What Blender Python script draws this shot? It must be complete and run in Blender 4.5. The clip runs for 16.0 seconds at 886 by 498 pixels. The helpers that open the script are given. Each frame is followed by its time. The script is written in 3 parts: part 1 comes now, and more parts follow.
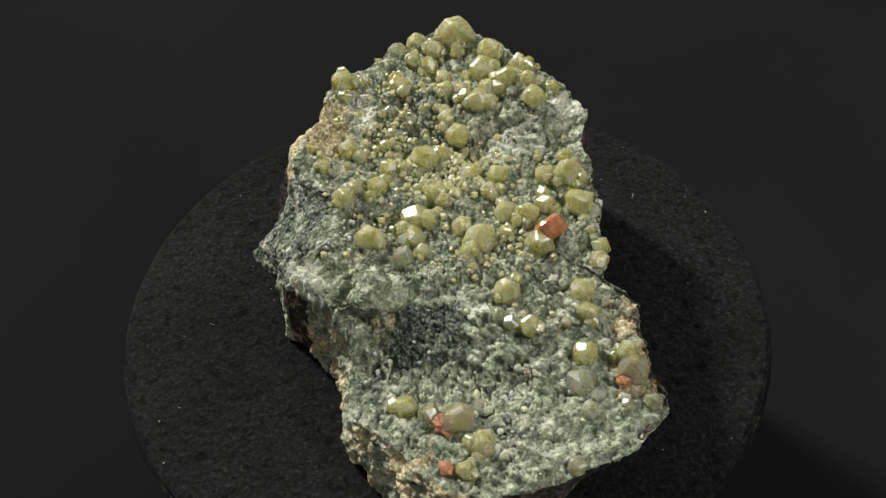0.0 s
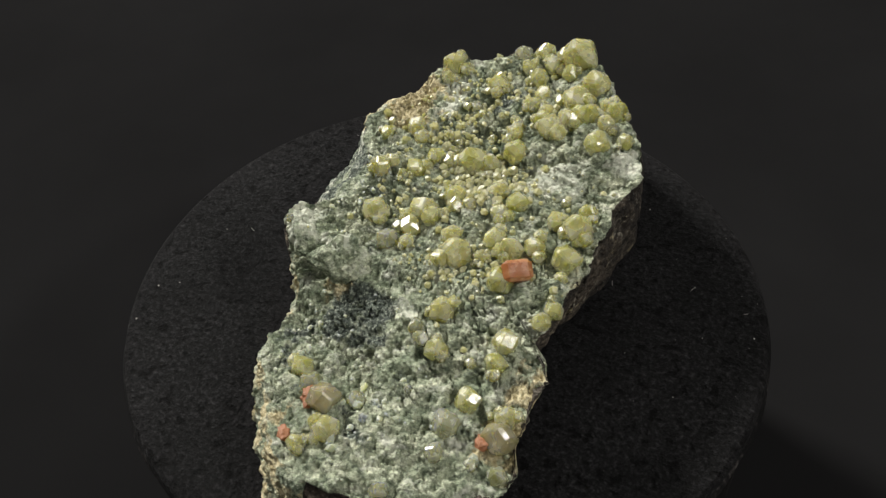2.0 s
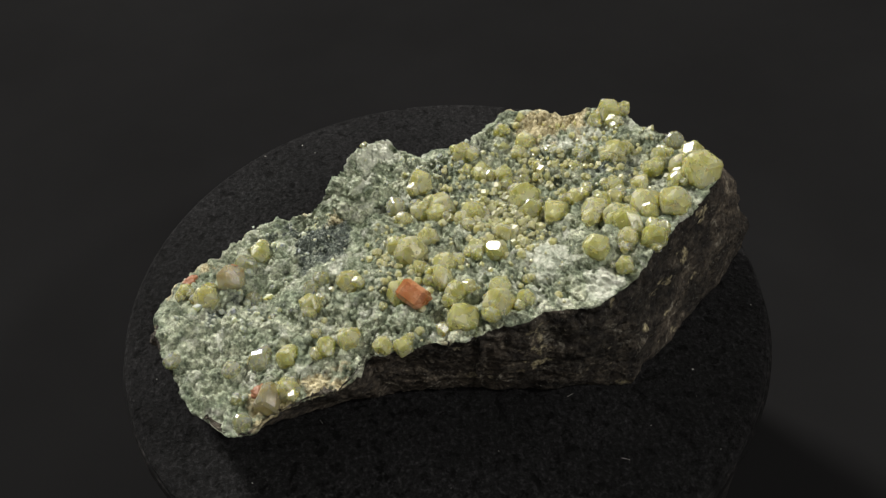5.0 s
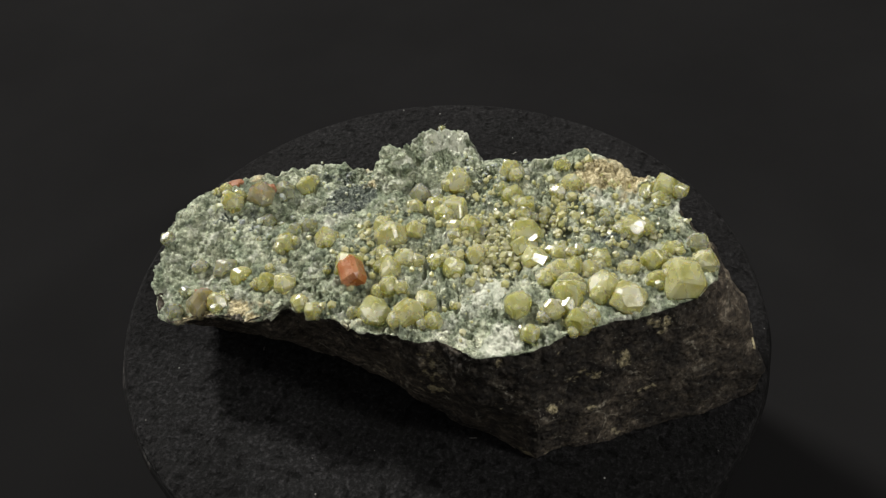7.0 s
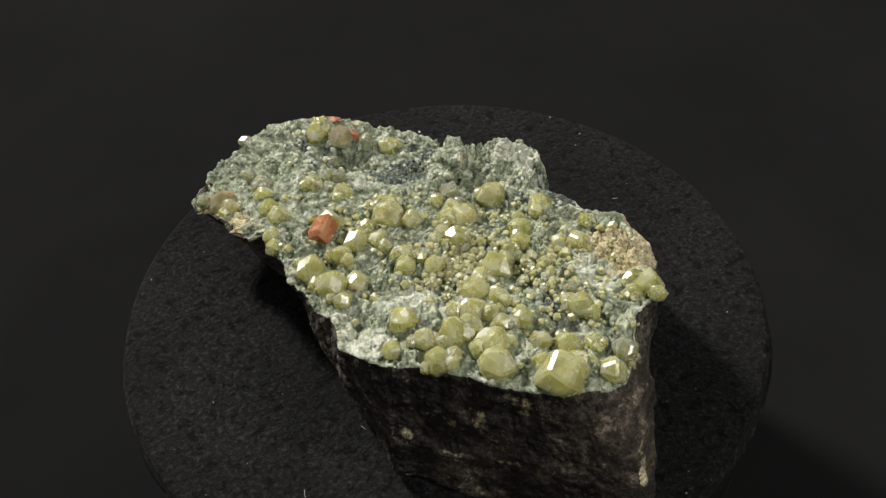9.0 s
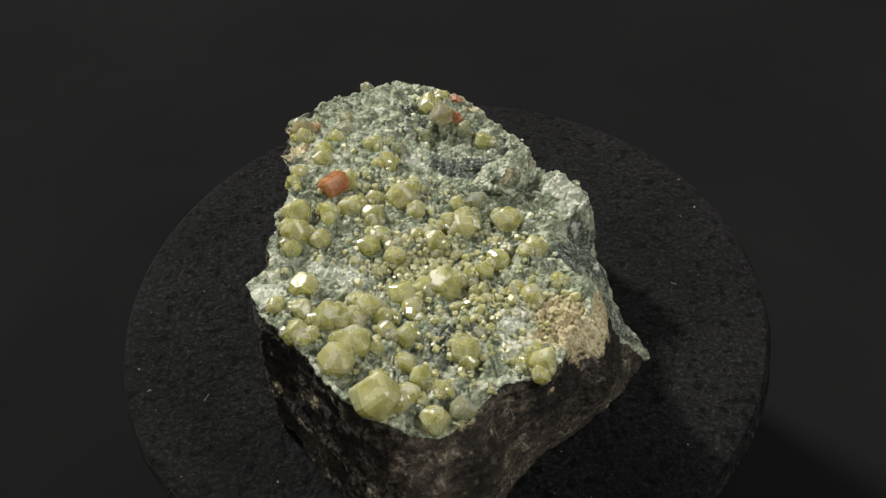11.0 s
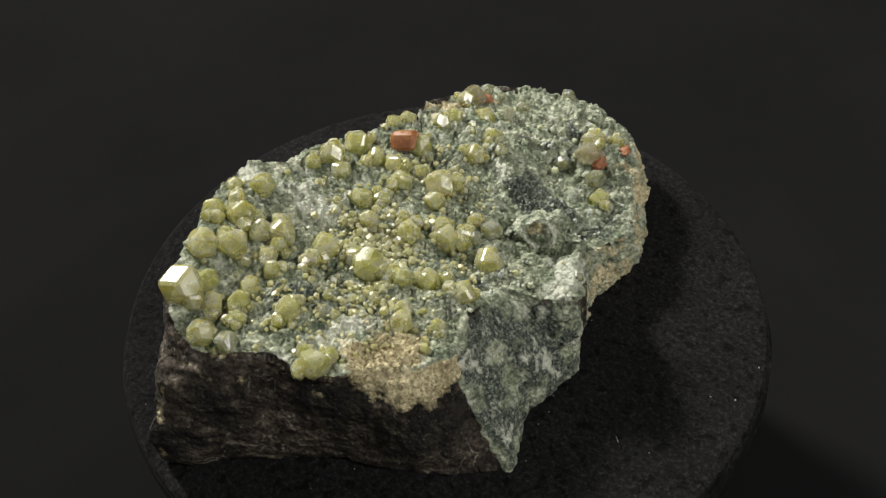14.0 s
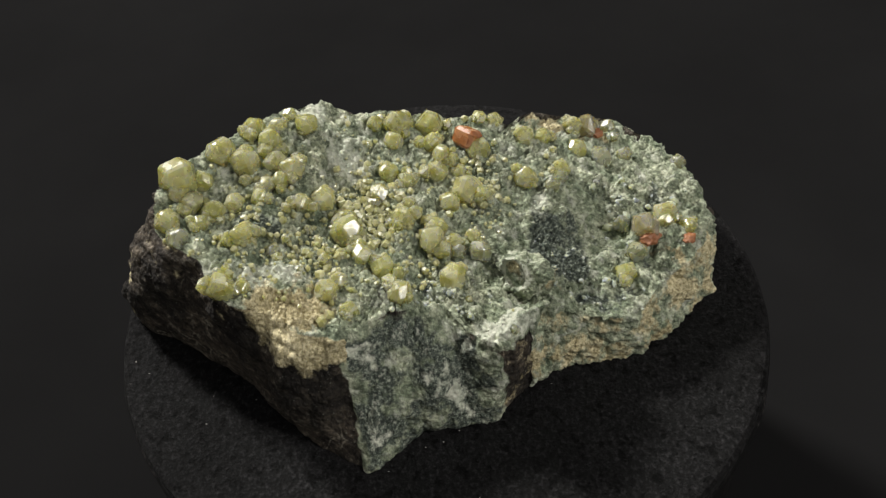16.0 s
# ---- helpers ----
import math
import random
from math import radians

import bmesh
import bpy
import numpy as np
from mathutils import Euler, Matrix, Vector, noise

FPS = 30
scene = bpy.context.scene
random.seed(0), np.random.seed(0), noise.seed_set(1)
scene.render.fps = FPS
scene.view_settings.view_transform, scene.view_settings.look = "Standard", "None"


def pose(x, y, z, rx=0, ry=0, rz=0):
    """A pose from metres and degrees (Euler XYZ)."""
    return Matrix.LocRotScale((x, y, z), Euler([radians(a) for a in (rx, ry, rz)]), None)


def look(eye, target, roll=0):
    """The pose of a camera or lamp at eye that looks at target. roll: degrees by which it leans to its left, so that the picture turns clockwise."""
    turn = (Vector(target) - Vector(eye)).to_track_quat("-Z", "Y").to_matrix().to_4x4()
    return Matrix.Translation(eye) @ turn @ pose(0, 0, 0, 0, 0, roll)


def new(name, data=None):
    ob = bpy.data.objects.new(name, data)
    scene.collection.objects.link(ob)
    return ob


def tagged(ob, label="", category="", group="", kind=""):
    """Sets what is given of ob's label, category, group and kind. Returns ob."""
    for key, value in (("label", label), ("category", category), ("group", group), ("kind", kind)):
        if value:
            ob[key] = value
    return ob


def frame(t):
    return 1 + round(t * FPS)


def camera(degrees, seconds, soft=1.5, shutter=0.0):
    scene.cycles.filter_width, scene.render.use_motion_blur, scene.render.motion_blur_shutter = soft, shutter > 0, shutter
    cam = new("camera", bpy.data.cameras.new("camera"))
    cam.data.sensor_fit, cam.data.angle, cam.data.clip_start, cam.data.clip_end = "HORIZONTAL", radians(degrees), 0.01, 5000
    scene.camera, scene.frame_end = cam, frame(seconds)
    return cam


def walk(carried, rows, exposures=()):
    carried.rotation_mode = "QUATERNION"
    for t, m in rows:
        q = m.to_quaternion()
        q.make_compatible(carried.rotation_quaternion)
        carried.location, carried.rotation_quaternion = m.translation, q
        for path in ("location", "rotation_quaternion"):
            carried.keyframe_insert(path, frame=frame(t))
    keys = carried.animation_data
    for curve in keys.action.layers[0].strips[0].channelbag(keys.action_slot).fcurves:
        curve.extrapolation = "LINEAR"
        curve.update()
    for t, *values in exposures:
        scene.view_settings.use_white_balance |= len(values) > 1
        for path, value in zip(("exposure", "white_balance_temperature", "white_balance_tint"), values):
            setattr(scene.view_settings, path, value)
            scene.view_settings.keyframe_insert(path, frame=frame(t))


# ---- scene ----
# Camera: stands still and looks down on the turning stand.
cam = camera(49.285, 16.0, soft=1.3)
EYE = pose(0.00046, -0.105, 0.119175, 44.176, 0, 0) @ pose(0, 0, 0, 0, 0, -3.707)
walk(cam, [(0.0, EYE), (16.0, EYE)])
TURN_RATE = -16.8533  # degrees a second

# ---- light: a desk lamp behind and to the side, a weaker one in front, in a dark room ----
world = bpy.data.worlds.new("dark_room")
scene.world = world
world.use_nodes = True
world.node_tree.nodes["Background"].inputs["Color"].default_value = (1.0, 0.97, 0.93, 1)
world.node_tree.nodes["Background"].inputs["Strength"].default_value = 0.26

key = bpy.data.lights.new("desk_lamp_light", "AREA")
key.shape, key.size, key.energy, key.color = "DISK", 0.200, 33.5, (1.0, 0.968, 0.922)
key_ob = new("desk_lamp_light", key)
key_ob.matrix_world = look((-0.760, 0.890, 0.900), (0, 0, 0.012))
fill = bpy.data.lights.new("front_lamp_light", "AREA")
fill.shape, fill.size, fill.energy, fill.color = "DISK", 0.080, 1.7, (1.0, 0.968, 0.922)
fill_ob = new("front_lamp_light", fill)
fill_ob.matrix_world = look((0.400, -0.220, 0.420), (0, 0, 0.012))
scene.view_settings.exposure = 0.0

MM = 0.001


# ---- material helpers ----
def material(name):
    m = bpy.data.materials.new(name)
    m.use_nodes = True
    return m, m.node_tree, m.node_tree.nodes["Principled BSDF"]


def node(tree, kind, **values):
    n = tree.nodes.new(kind)
    for key_name, value in values.items():
        n.inputs[key_name.replace("_", " ")].default_value = value
    return n


def coords(tree):
    return tree.nodes.new("ShaderNodeTexCoord").outputs["Object"]


def noise_tex(tree, scale, detail=4.0, rough=0.55, vector=None):
    n = node(tree, "ShaderNodeTexNoise", Scale=scale, Detail=detail, Roughness=rough)
    tree.links.new(vector or coords(tree), n.inputs["Vector"])
    return n.outputs["Fac"]


def cells(tree, scale, vector=None, out="Distance"):
    n = node(tree, "ShaderNodeTexVoronoi", Scale=scale)
    tree.links.new(vector or coords(tree), n.inputs["Vector"])
    return n.outputs[out]


def ramp(tree, fac, stops):
    n = tree.nodes.new("ShaderNodeValToRGB")
    tree.links.new(fac, n.inputs["Fac"])
    e = n.color_ramp.elements
    while len(e) < len(stops):
        e.new(0.5)
    for el, (pos, col) in zip(e, stops):
        el.position, el.color = pos, (*col, 1) if len(col) == 3 else col
    return n.outputs["Color"]


def mix(tree, fac, a, b, blend="MIX"):
    n = tree.nodes.new("ShaderNodeMix")
    n.data_type, n.blend_type = "RGBA", blend
    for sock, value in ((n.inputs[0], fac), (n.inputs[6], a), (n.inputs[7], b)):
        if isinstance(value, (int, float)):
            sock.default_value = value
        elif isinstance(value, tuple):
            sock.default_value = (*value, 1)
        else:
            tree.links.new(value, sock)
    return n.outputs[2]


def sums(tree, op, a, b):
    n = tree.nodes.new("ShaderNodeMath")
    n.operation = op
    for sock, value in zip(n.inputs, (a, b)):
        if isinstance(value, (int, float)):
            sock.default_value = value
        else:
            tree.links.new(value, sock)
    return n.outputs[0]


def bump(tree, bsdf, height, distance, strength=1.0, onto=None):
    n = node(tree, "ShaderNodeBump", Distance=distance, Strength=strength)
    tree.links.new(height, n.inputs["Height"])
    if onto:
        tree.links.new(onto, n.inputs["Normal"])
    tree.links.new(n.outputs["Normal"], bsdf.inputs["Normal"])
    return n.outputs["Normal"]


BLACK, WHITE = (0, 0, 0), (1, 1, 1)


def rock_material():
    m, t, b = material("green_schist_rock")
    zone = t.nodes.new("ShaderNodeAttribute")
    zone.attribute_name = "zone"
    parts = t.nodes.new("ShaderNodeSeparateColor")
    t.links.new(zone.outputs["Color"], parts.inputs["Color"])
    crust, dark, pale = parts.outputs[0], parts.outputs[1], parts.outputs[2]
    grain = t.nodes.new("ShaderNodeMapping")
    grain.vector_type = "TEXTURE"
    grain.inputs["Rotation"].default_value = (radians(8), radians(-6), radians(30.7))
    grain.inputs["Scale"].default_value = (1.4, 1.0, 0.8)
    t.links.new(coords(t), grain.inputs["Vector"])
    along = grain.outputs["Vector"]
    fine, mid, big = noise_tex(t, 2000, 6, 0.7), noise_tex(t, 560, 8, 0.68, along), noise_tex(t, 150, 6, 0.65)
    green = ramp(t, mid, [(0.33, (0.085, 0.103, 0.076)), (0.42, (0.245, 0.278, 0.208)), (0.51, (0.43, 0.462, 0.355)), (0.63, (0.76, 0.77, 0.645))])
    green = mix(t, 1.0, green, ramp(t, big, [(0.36, (0.68, 0.75, 0.64)), (0.50, (0.92, 0.95, 0.85)), (0.64, (1.0, 1.0, 0.90))]), "MULTIPLY")
    green = mix(t, 1.0, green, ramp(t, fine, [(0.36, (0.68,) * 3), (0.50, (1.0,) * 3), (0.66, (1.25,) * 3)]), "MULTIPLY")
    # thin dark lines on their own noise, painted as the shade of cracks
    crack_noise = noise_tex(t, 420, 6, 0.7, along)
    crack_shade = ramp(t, sums(t, "ABSOLUTE", sums(t, "SUBTRACT", crack_noise, 0.5), 0.0), [(0.006, (0.55,) * 3), (0.028, BLACK)])
    green = mix(t, crack_shade, green, (0.055, 0.068, 0.048))
    flakes = ramp(t, noise_tex(t, 330, 6, 0.7, along), [(0.54, BLACK), (0.66, (0.75,) * 3)])
    green = mix(t, flakes, green, (0.74, 0.75, 0.64))
    # dark green mineral; in the hollow it also stands in for shade
    chlorite_and_shade = ramp(t, fine, [(0.38, (0.028, 0.034, 0.031)), (0.53, (0.105, 0.128, 0.102)), (0.64, (0.40, 0.44, 0.35))])
    dust = ramp(t, mid, [(0.3, (0.38, 0.42, 0.32)), (0.5, (0.64, 0.67, 0.54)), (0.68, (0.84, 0.84, 0.71))])
    brown = ramp(t, mid, [(0.30, (0.014, 0.011, 0.009)), (0.45, (0.050, 0.040, 0.030)), (0.57, (0.105, 0.085, 0.061)), (0.72, (0.32, 0.27, 0.20))])
    web = t.nodes.new("ShaderNodeTexVoronoi")
    web.feature = "DISTANCE_TO_EDGE"
    web.inputs["Scale"].default_value = 150
    bent = t.nodes.new("ShaderNodeVectorMath")
    bent.operation = "MULTIPLY_ADD"
    warp = node(t, "ShaderNodeTexNoise", Scale=260.0, Detail=4.0)
    t.links.new(coords(t), warp.inputs["Vector"])
    t.links.new(warp.outputs["Color"], bent.inputs[0])
    bent.inputs[1].default_value = (0.006, 0.006, 0.006)
    t.links.new(coords(t), bent.inputs[2])
    t.links.new(bent.outputs[0], web.inputs["Vector"])
    lines = sums(t, "MULTIPLY", ramp(t, web.outputs["Distance"], [(0.010, WHITE), (0.030, BLACK)]), ramp(t, big, [(0.50, BLACK), (0.62, (0.7,) * 3)]))
    brown = mix(t, lines, brown, (0.36, 0.33, 0.26))
    brown = mix(t, 1.0, brown, ramp(t, noise_tex(t, 75, 4, 0.6), [(0.42, (0.30,) * 3), (0.50, (0.70,) * 3), (0.62, (1.15,) * 3)]), "MULTIPLY")
    brown = mix(t, 1.0, brown, ramp(t, fine, [(0.36, (0.45,) * 3), (0.55, (1.0,) * 3), (0.7, (1.7,) * 3)]), "MULTIPLY")
    ochre = ramp(t, fine, [(0.34, (0.22, 0.18, 0.095)), (0.46, (0.56, 0.485, 0.275)), (0.60, (0.90, 0.81, 0.54))])
    ochre = mix(t, 1.0, ochre, ramp(t, big, [(0.35, (0.68, 0.66, 0.60)), (0.6, (1.0,) * 3)]), "MULTIPLY")

    blot = noise_tex(t, 230, 6, 0.62)
    ragged = sums(t, "ADD", sums(t, "MULTIPLY", sums(t, "SUBTRACT", blot, 0.5), 2.0), sums(t, "MULTIPLY", sums(t, "SUBTRACT", mid, 0.5), 0.5))

    def edge(mask, amount=1.0):
        return ramp(t, sums(t, "ADD", mask, sums(t, "MULTIPLY", ragged, amount)), [(0.44, BLACK), (0.60, WHITE)])

    col = mix(t, edge(dark), green, chlorite_and_shade)
    col = mix(t, edge(pale), col, dust)
    col = mix(t, edge(crust, 0.7), col, brown)
    col = mix(t, edge(zone.outputs["Alpha"], 0.8), col, ochre)
    specks = ramp(t, cells(t, 1500), [(0.05, WHITE), (0.16, BLACK)])
    col = mix(t, sums(t, "MULTIPLY", specks, 0.35), col, (0.62, 0.64, 0.56))
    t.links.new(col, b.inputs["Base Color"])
    t.links.new(ramp(t, mid, [(0.3, (0.95,) * 3), (0.7, (0.6,) * 3)]), b.inputs["Roughness"])
    b.inputs["Specular IOR Level"].default_value = 0.35
    n1 = bump(t, b, sums(t, "SUBTRACT", mid, sums(t, "MULTIPLY", cells(t, 1400), 0.55)), 0.0008, 1.0)
    bump(t, b, sums(t, "ADD", fine, sums(t, "MULTIPLY", noise_tex(t, 6500, 3), 0.5)), 0.00020, 1.0, n1)
    return m


def garnet_material(name, low, high, haze, rough=0.08, clear=0.7, unit=1.0, solid=0.8):
    m, t, b = material(name)
    info = t.nodes.new("ShaderNodeObjectInfo")
    isl = t.nodes.new("ShaderNodeNewGeometry")
    pick = sums(t, "FRACT", sums(t, "ADD", info.outputs["Random"], isl.outputs["Random Per Island"]), 0.0)
    base = mix(t, pick, low, high)
    clouds = noise_tex(t, 1.3 * unit, 6, 0.68)
    base = mix(t, ramp(t, clouds, [(0.42, BLACK), (0.70, (0.65,) * 3)]), base, haze)
    base = mix(t, ramp(t, noise_tex(t, 0.9 * unit, 5, 0.7), [(0.34, (0.8,) * 3), (0.50, BLACK)]), base, mix(t, 1.0, base, (0.58, 0.60, 0.36), "MULTIPLY"))
    t.links.new(base, b.inputs["Base Color"])
    b.inputs["Transmission Weight"].default_value = clear
    b.inputs["Subsurface Weight"].default_value = solid
    b.inputs["Subsurface Radius"].default_value = (1.0, 0.9, 0.45)
    b.inputs["Subsurface Scale"].default_value = 0.004
    b.inputs["IOR"].default_value = 1.8
    t.links.new(ramp(t, noise_tex(t, 1.6 * unit, 5), [(0.40, (rough,) * 3), (0.72, (rough + 0.30,) * 3)]), b.inputs["Roughness"])
    bump(t, b, noise_tex(t, 5.0 * unit, 5, 0.65), 0.00006, 0.5)
    return m


def felt_material():
    m, t, b = material("black_felt_pad")
    fuzz, spots, broad = noise_tex(t, 1300, 5, 0.75), noise_tex(t, 480, 5, 0.65), noise_tex(t, 40, 3)
    col = ramp(t, fuzz, [(0.36, (0.0040, 0.0039, 0.0040)), (0.53, (0.0104, 0.0102, 0.0103)), (0.68, (0.034, 0.033, 0.034))])
    col = mix(t, ramp(t, spots, [(0.38, WHITE), (0.46, BLACK)]), col, (0.0015, 0.0014, 0.0014))
    col = mix(t, 1.0, col, ramp(t, broad, [(0.35, (0.70,) * 3), (0.65, (1.35,) * 3)]), "MULTIPLY")
    t.links.new(col, b.inputs["Base Color"])
    b.inputs["Roughness"].default_value = 0.95
    b.inputs["Specular IOR Level"].default_value = 0.15
    n1 = bump(t, b, spots, 0.0012, 1.0)
    bump(t, b, fuzz, 0.0005, 1.0, n1)
    return m


def edge_material():
    m, t, b = material("worn_black_plastic")
    wear = sums(t, "ADD", sums(t, "MULTIPLY", noise_tex(t, 900, 5, 0.7), 0.55), sums(t, "MULTIPLY", noise_tex(t, 60, 3), 0.45))
    t.links.new(ramp(t, wear, [(0.50, (0.003, 0.003, 0.003)), (0.56, (0.010, 0.009, 0.009)), (0.66, (0.06, 0.056, 0.052))]), b.inputs["Base Color"])
    t.links.new(ramp(t, wear, [(0.45, (0.92,) * 3), (0.68, (0.62,) * 3)]), b.inputs["Roughness"])
    b.inputs["Specular IOR Level"].default_value = 0.12
    bump(t, b, wear, 0.0004, 0.6)
    return m


def cloth_material():
    m, t, b = material("black_backdrop_cloth")
    t.links.new(ramp(t, noise_tex(t, 14, 5), [(0.3, (0.0094, 0.0093, 0.0095)), (0.7, (0.0118, 0.0117, 0.0119))]), b.inputs["Base Color"])
    b.inputs["Roughness"].default_value = 1.0
    b.inputs["Specular IOR Level"].default_value = 0.0
    return m


def dust_material():
    m, t, b = material("pale_dust")
    b.inputs["Base Color"].default_value = (0.42, 0.40, 0.37, 1)
    return m


ROCK = rock_material()
GARNET = garnet_material("yellow_green_garnet", (0.70, 0.70, 0.25), (0.90, 0.84, 0.41), (0.93, 0.90, 0.65), 0.16, 0.62)
PALE = garnet_material("pale_grey_green_garnet", (0.50, 0.53, 0.32), (0.64, 0.65, 0.46), (0.80, 0.79, 0.66), 0.16)
OLIVE = garnet_material("olive_brown_garnet", (0.60, 0.56, 0.33), (0.66, 0.60, 0.38), (0.80, 0.74, 0.58), 0.08)
ORANGE = garnet_material("orange_brown_garnet", (0.38, 0.125, 0.036), (0.42, 0.15, 0.046), (0.55, 0.33, 0.18), 0.16, 0.15, solid=0.3)
RED = garnet_material("red_stain", (0.27, 0.075, 0.012), (0.32, 0.10, 0.018), (0.26, 0.13, 0.05), 0.5, 0.0, 500.0, 0.0)
GRAIN = garnet_material("small_yellow_garnet_grains", (0.34, 0.35, 0.14), (0.54, 0.50, 0.23), (0.58, 0.54, 0.34), 0.35, 0.2, 1.0, 0.5)
NODULE = garnet_material("grey_green_nodules", (0.22, 0.26, 0.19), (0.38, 0.42, 0.32), (0.48, 0.50, 0.41), 0.6, 0.0, 500)
FELT, EDGE, CLOTH, DUST = felt_material(), edge_material(), cloth_material(), dust_material()


# ---- mesh helpers ----
def part(name, data, mat, parent, label="", m=None):
    ob = new(name, data)
    if mat and not data.materials:
        data.materials.append(mat)
    ob.parent = parent
    if m is not None:
        ob.matrix_basis = m
    return tagged(ob, label)


def from_bm(name, bm):
    data = bpy.data.meshes.new(name)
    bm.to_mesh(data)
    bm.free()
    return data


def lattice(ix, iy, iz, seed):
    h = (ix * 374761393 + iy * 668265263 + iz * 1274126177 + seed * 362437) & 0x7FFFFFFF
    h = ((h ^ (h >> 13)) * 1274126177) & 0x7FFFFFFF
    return ((h ^ (h >> 16)) & 0xFFFF) / 65535.0


def vnoise(p, size, seed=0):
    """Smooth noise of about -1..1 over points p (n, 3), in cells of that size."""
    q = p / size
    i = np.floor(q).astype(np.int64)
    f = q - i
    f = f * f * f * (f * (f * 6 - 15) + 10)
    out = np.zeros(len(p))
    for dx in (0, 1):
        for dy in (0, 1):
            for dz in (0, 1):
                w = (f[:, 0] if dx else 1 - f[:, 0]) * (f[:, 1] if dy else 1 - f[:, 1]) * (f[:, 2] if dz else 1 - f[:, 2])
                out += w * lattice(i[:, 0] + dx, i[:, 1] + dy, i[:, 2] + dz, seed)
    return out * 2 - 1


def fractal(p, size, octaves, seed=0, gain=0.5):
    out, amp = np.zeros(len(p)), 1.0
    for k in range(octaves):
        out += amp * vnoise(p + 17.3 * k, size / 2 ** k, seed + k)
        amp *= gain
    return out


def lumps(p, size, seed=0):
    """Round lumps: 1 at a lump's middle, 0 between."""
    q = p / size
    i = np.floor(q).astype(np.int64)
    best = np.full(len(p), 9.0)
    for dx in (-1, 0, 1):
        for dy in (-1, 0, 1):
            for dz in (-1, 0, 1):
                c = i + np.array([dx, dy, dz])
                j = np.stack([lattice(c[:, 0], c[:, 1], c[:, 2], seed + s) for s in (1, 2, 3)], 1)
                best = np.minimum(best, ((c + j - q) ** 2).sum(1))
    return np.clip(1 - best, 0, 1)


# ---- the room's ground: black cloth ----
bm = bmesh.new()
bmesh.ops.create_grid(bm, x_segments=2, y_segments=2, size=4.0)
ground = new("ground", from_bm("ground", bm))
ground.data.materials.append(CLOTH)
ground.location.z = -0.050
tagged(ground, "matte black backdrop cloth under the turntable", "backdrop", kind="structure")

# ---- turntable ----
DISC = 0.0521


def lathe(profile, steps=180, wobble=0.0):
    bm = bmesh.new()
    rings = []
    for r, z in profile:
        ring = []
        for k in range(steps):
            a = 2 * math.pi * k / steps
            rr = r * (1 + wobble * noise.noise((math.cos(a) * 6, math.sin(a) * 6, z * 90)))
            ring.append(bm.verts.new((rr * math.cos(a), rr * math.sin(a), z)))
        rings.append(ring)
    for lo, hi in zip(rings, rings[1:]):
        for k in range(steps):
            bm.faces.new((lo[k], lo[(k + 1) % steps], hi[(k + 1) % steps], hi[k]))
    return bm, rings


def build_turntable():
    stand = tagged(new("turntable"), "black round display turntable with a felt-covered top", "turntable")
    bm, rings = lathe([(DISC - 0.0001, -0.0016), (DISC - 0.0003, -0.0006), (DISC - 0.0009, -0.0001), (DISC - 0.0018, 0.0), (DISC * 0.75, 0.0001), (DISC * 0.5, 0.0), (DISC * 0.25, 0.0), (0.002, 0.0)])
    bm.faces.new(rings[-1])
    part("top_pad", from_bm("top_pad", bm), FELT, stand, "black felt top with pale dust specks")
    bm, rings = lathe([(DISC - 0.0006, -0.0012), (DISC, -0.0016), (DISC + 0.0003, -0.0023), (DISC, -0.0030), (DISC - 0.0007, -0.0036)], 420, 0.006)
    part("rim", from_bm("rim", bm), EDGE, stand, "worn black rim with scuffed pale edges")
    bm, rings = lathe([(0.002, -0.050), (DISC - 0.003, -0.050), (DISC - 0.001, -0.048), (DISC - 0.0008, -0.004), (DISC - 0.0005, -0.0018), (DISC - 0.002, -0.0012)])
    bm.faces.new(list(reversed(rings[0])))
    part("body", from_bm("body", bm), EDGE, stand)
    rng = random.Random(4)
    bm = bmesh.new()
    for k in range(70):
        a, r = rng.uniform(0, 6.283), DISC * math.sqrt(rng.uniform(0.1, 0.96))
        s = rng.choice((0.05, 0.06, 0.08, 0.10, 0.14)) * MM
        bmesh.ops.create_icosphere(bm, subdivisions=1, radius=s, matrix=pose(r * math.cos(a), r * math.sin(a), s * 0.8))
    for k in range(7):
        a, r = rng.uniform(0, 6.283), DISC * math.sqrt(rng.uniform(0.2, 0.95))
        bmesh.ops.create_cube(bm, size=1, matrix=pose(r * math.cos(a), r * math.sin(a), 0.0002, 0, 0, rng.uniform(0, 180)) @ Matrix.Diagonal((rng.uniform(0.4, 1.1) * MM, 0.04 * MM, 0.04 * MM, 1)))
    tagged(part("dust_specks", from_bm("dust_specks", bm), DUST, stand), kind="stuff")
    return stand


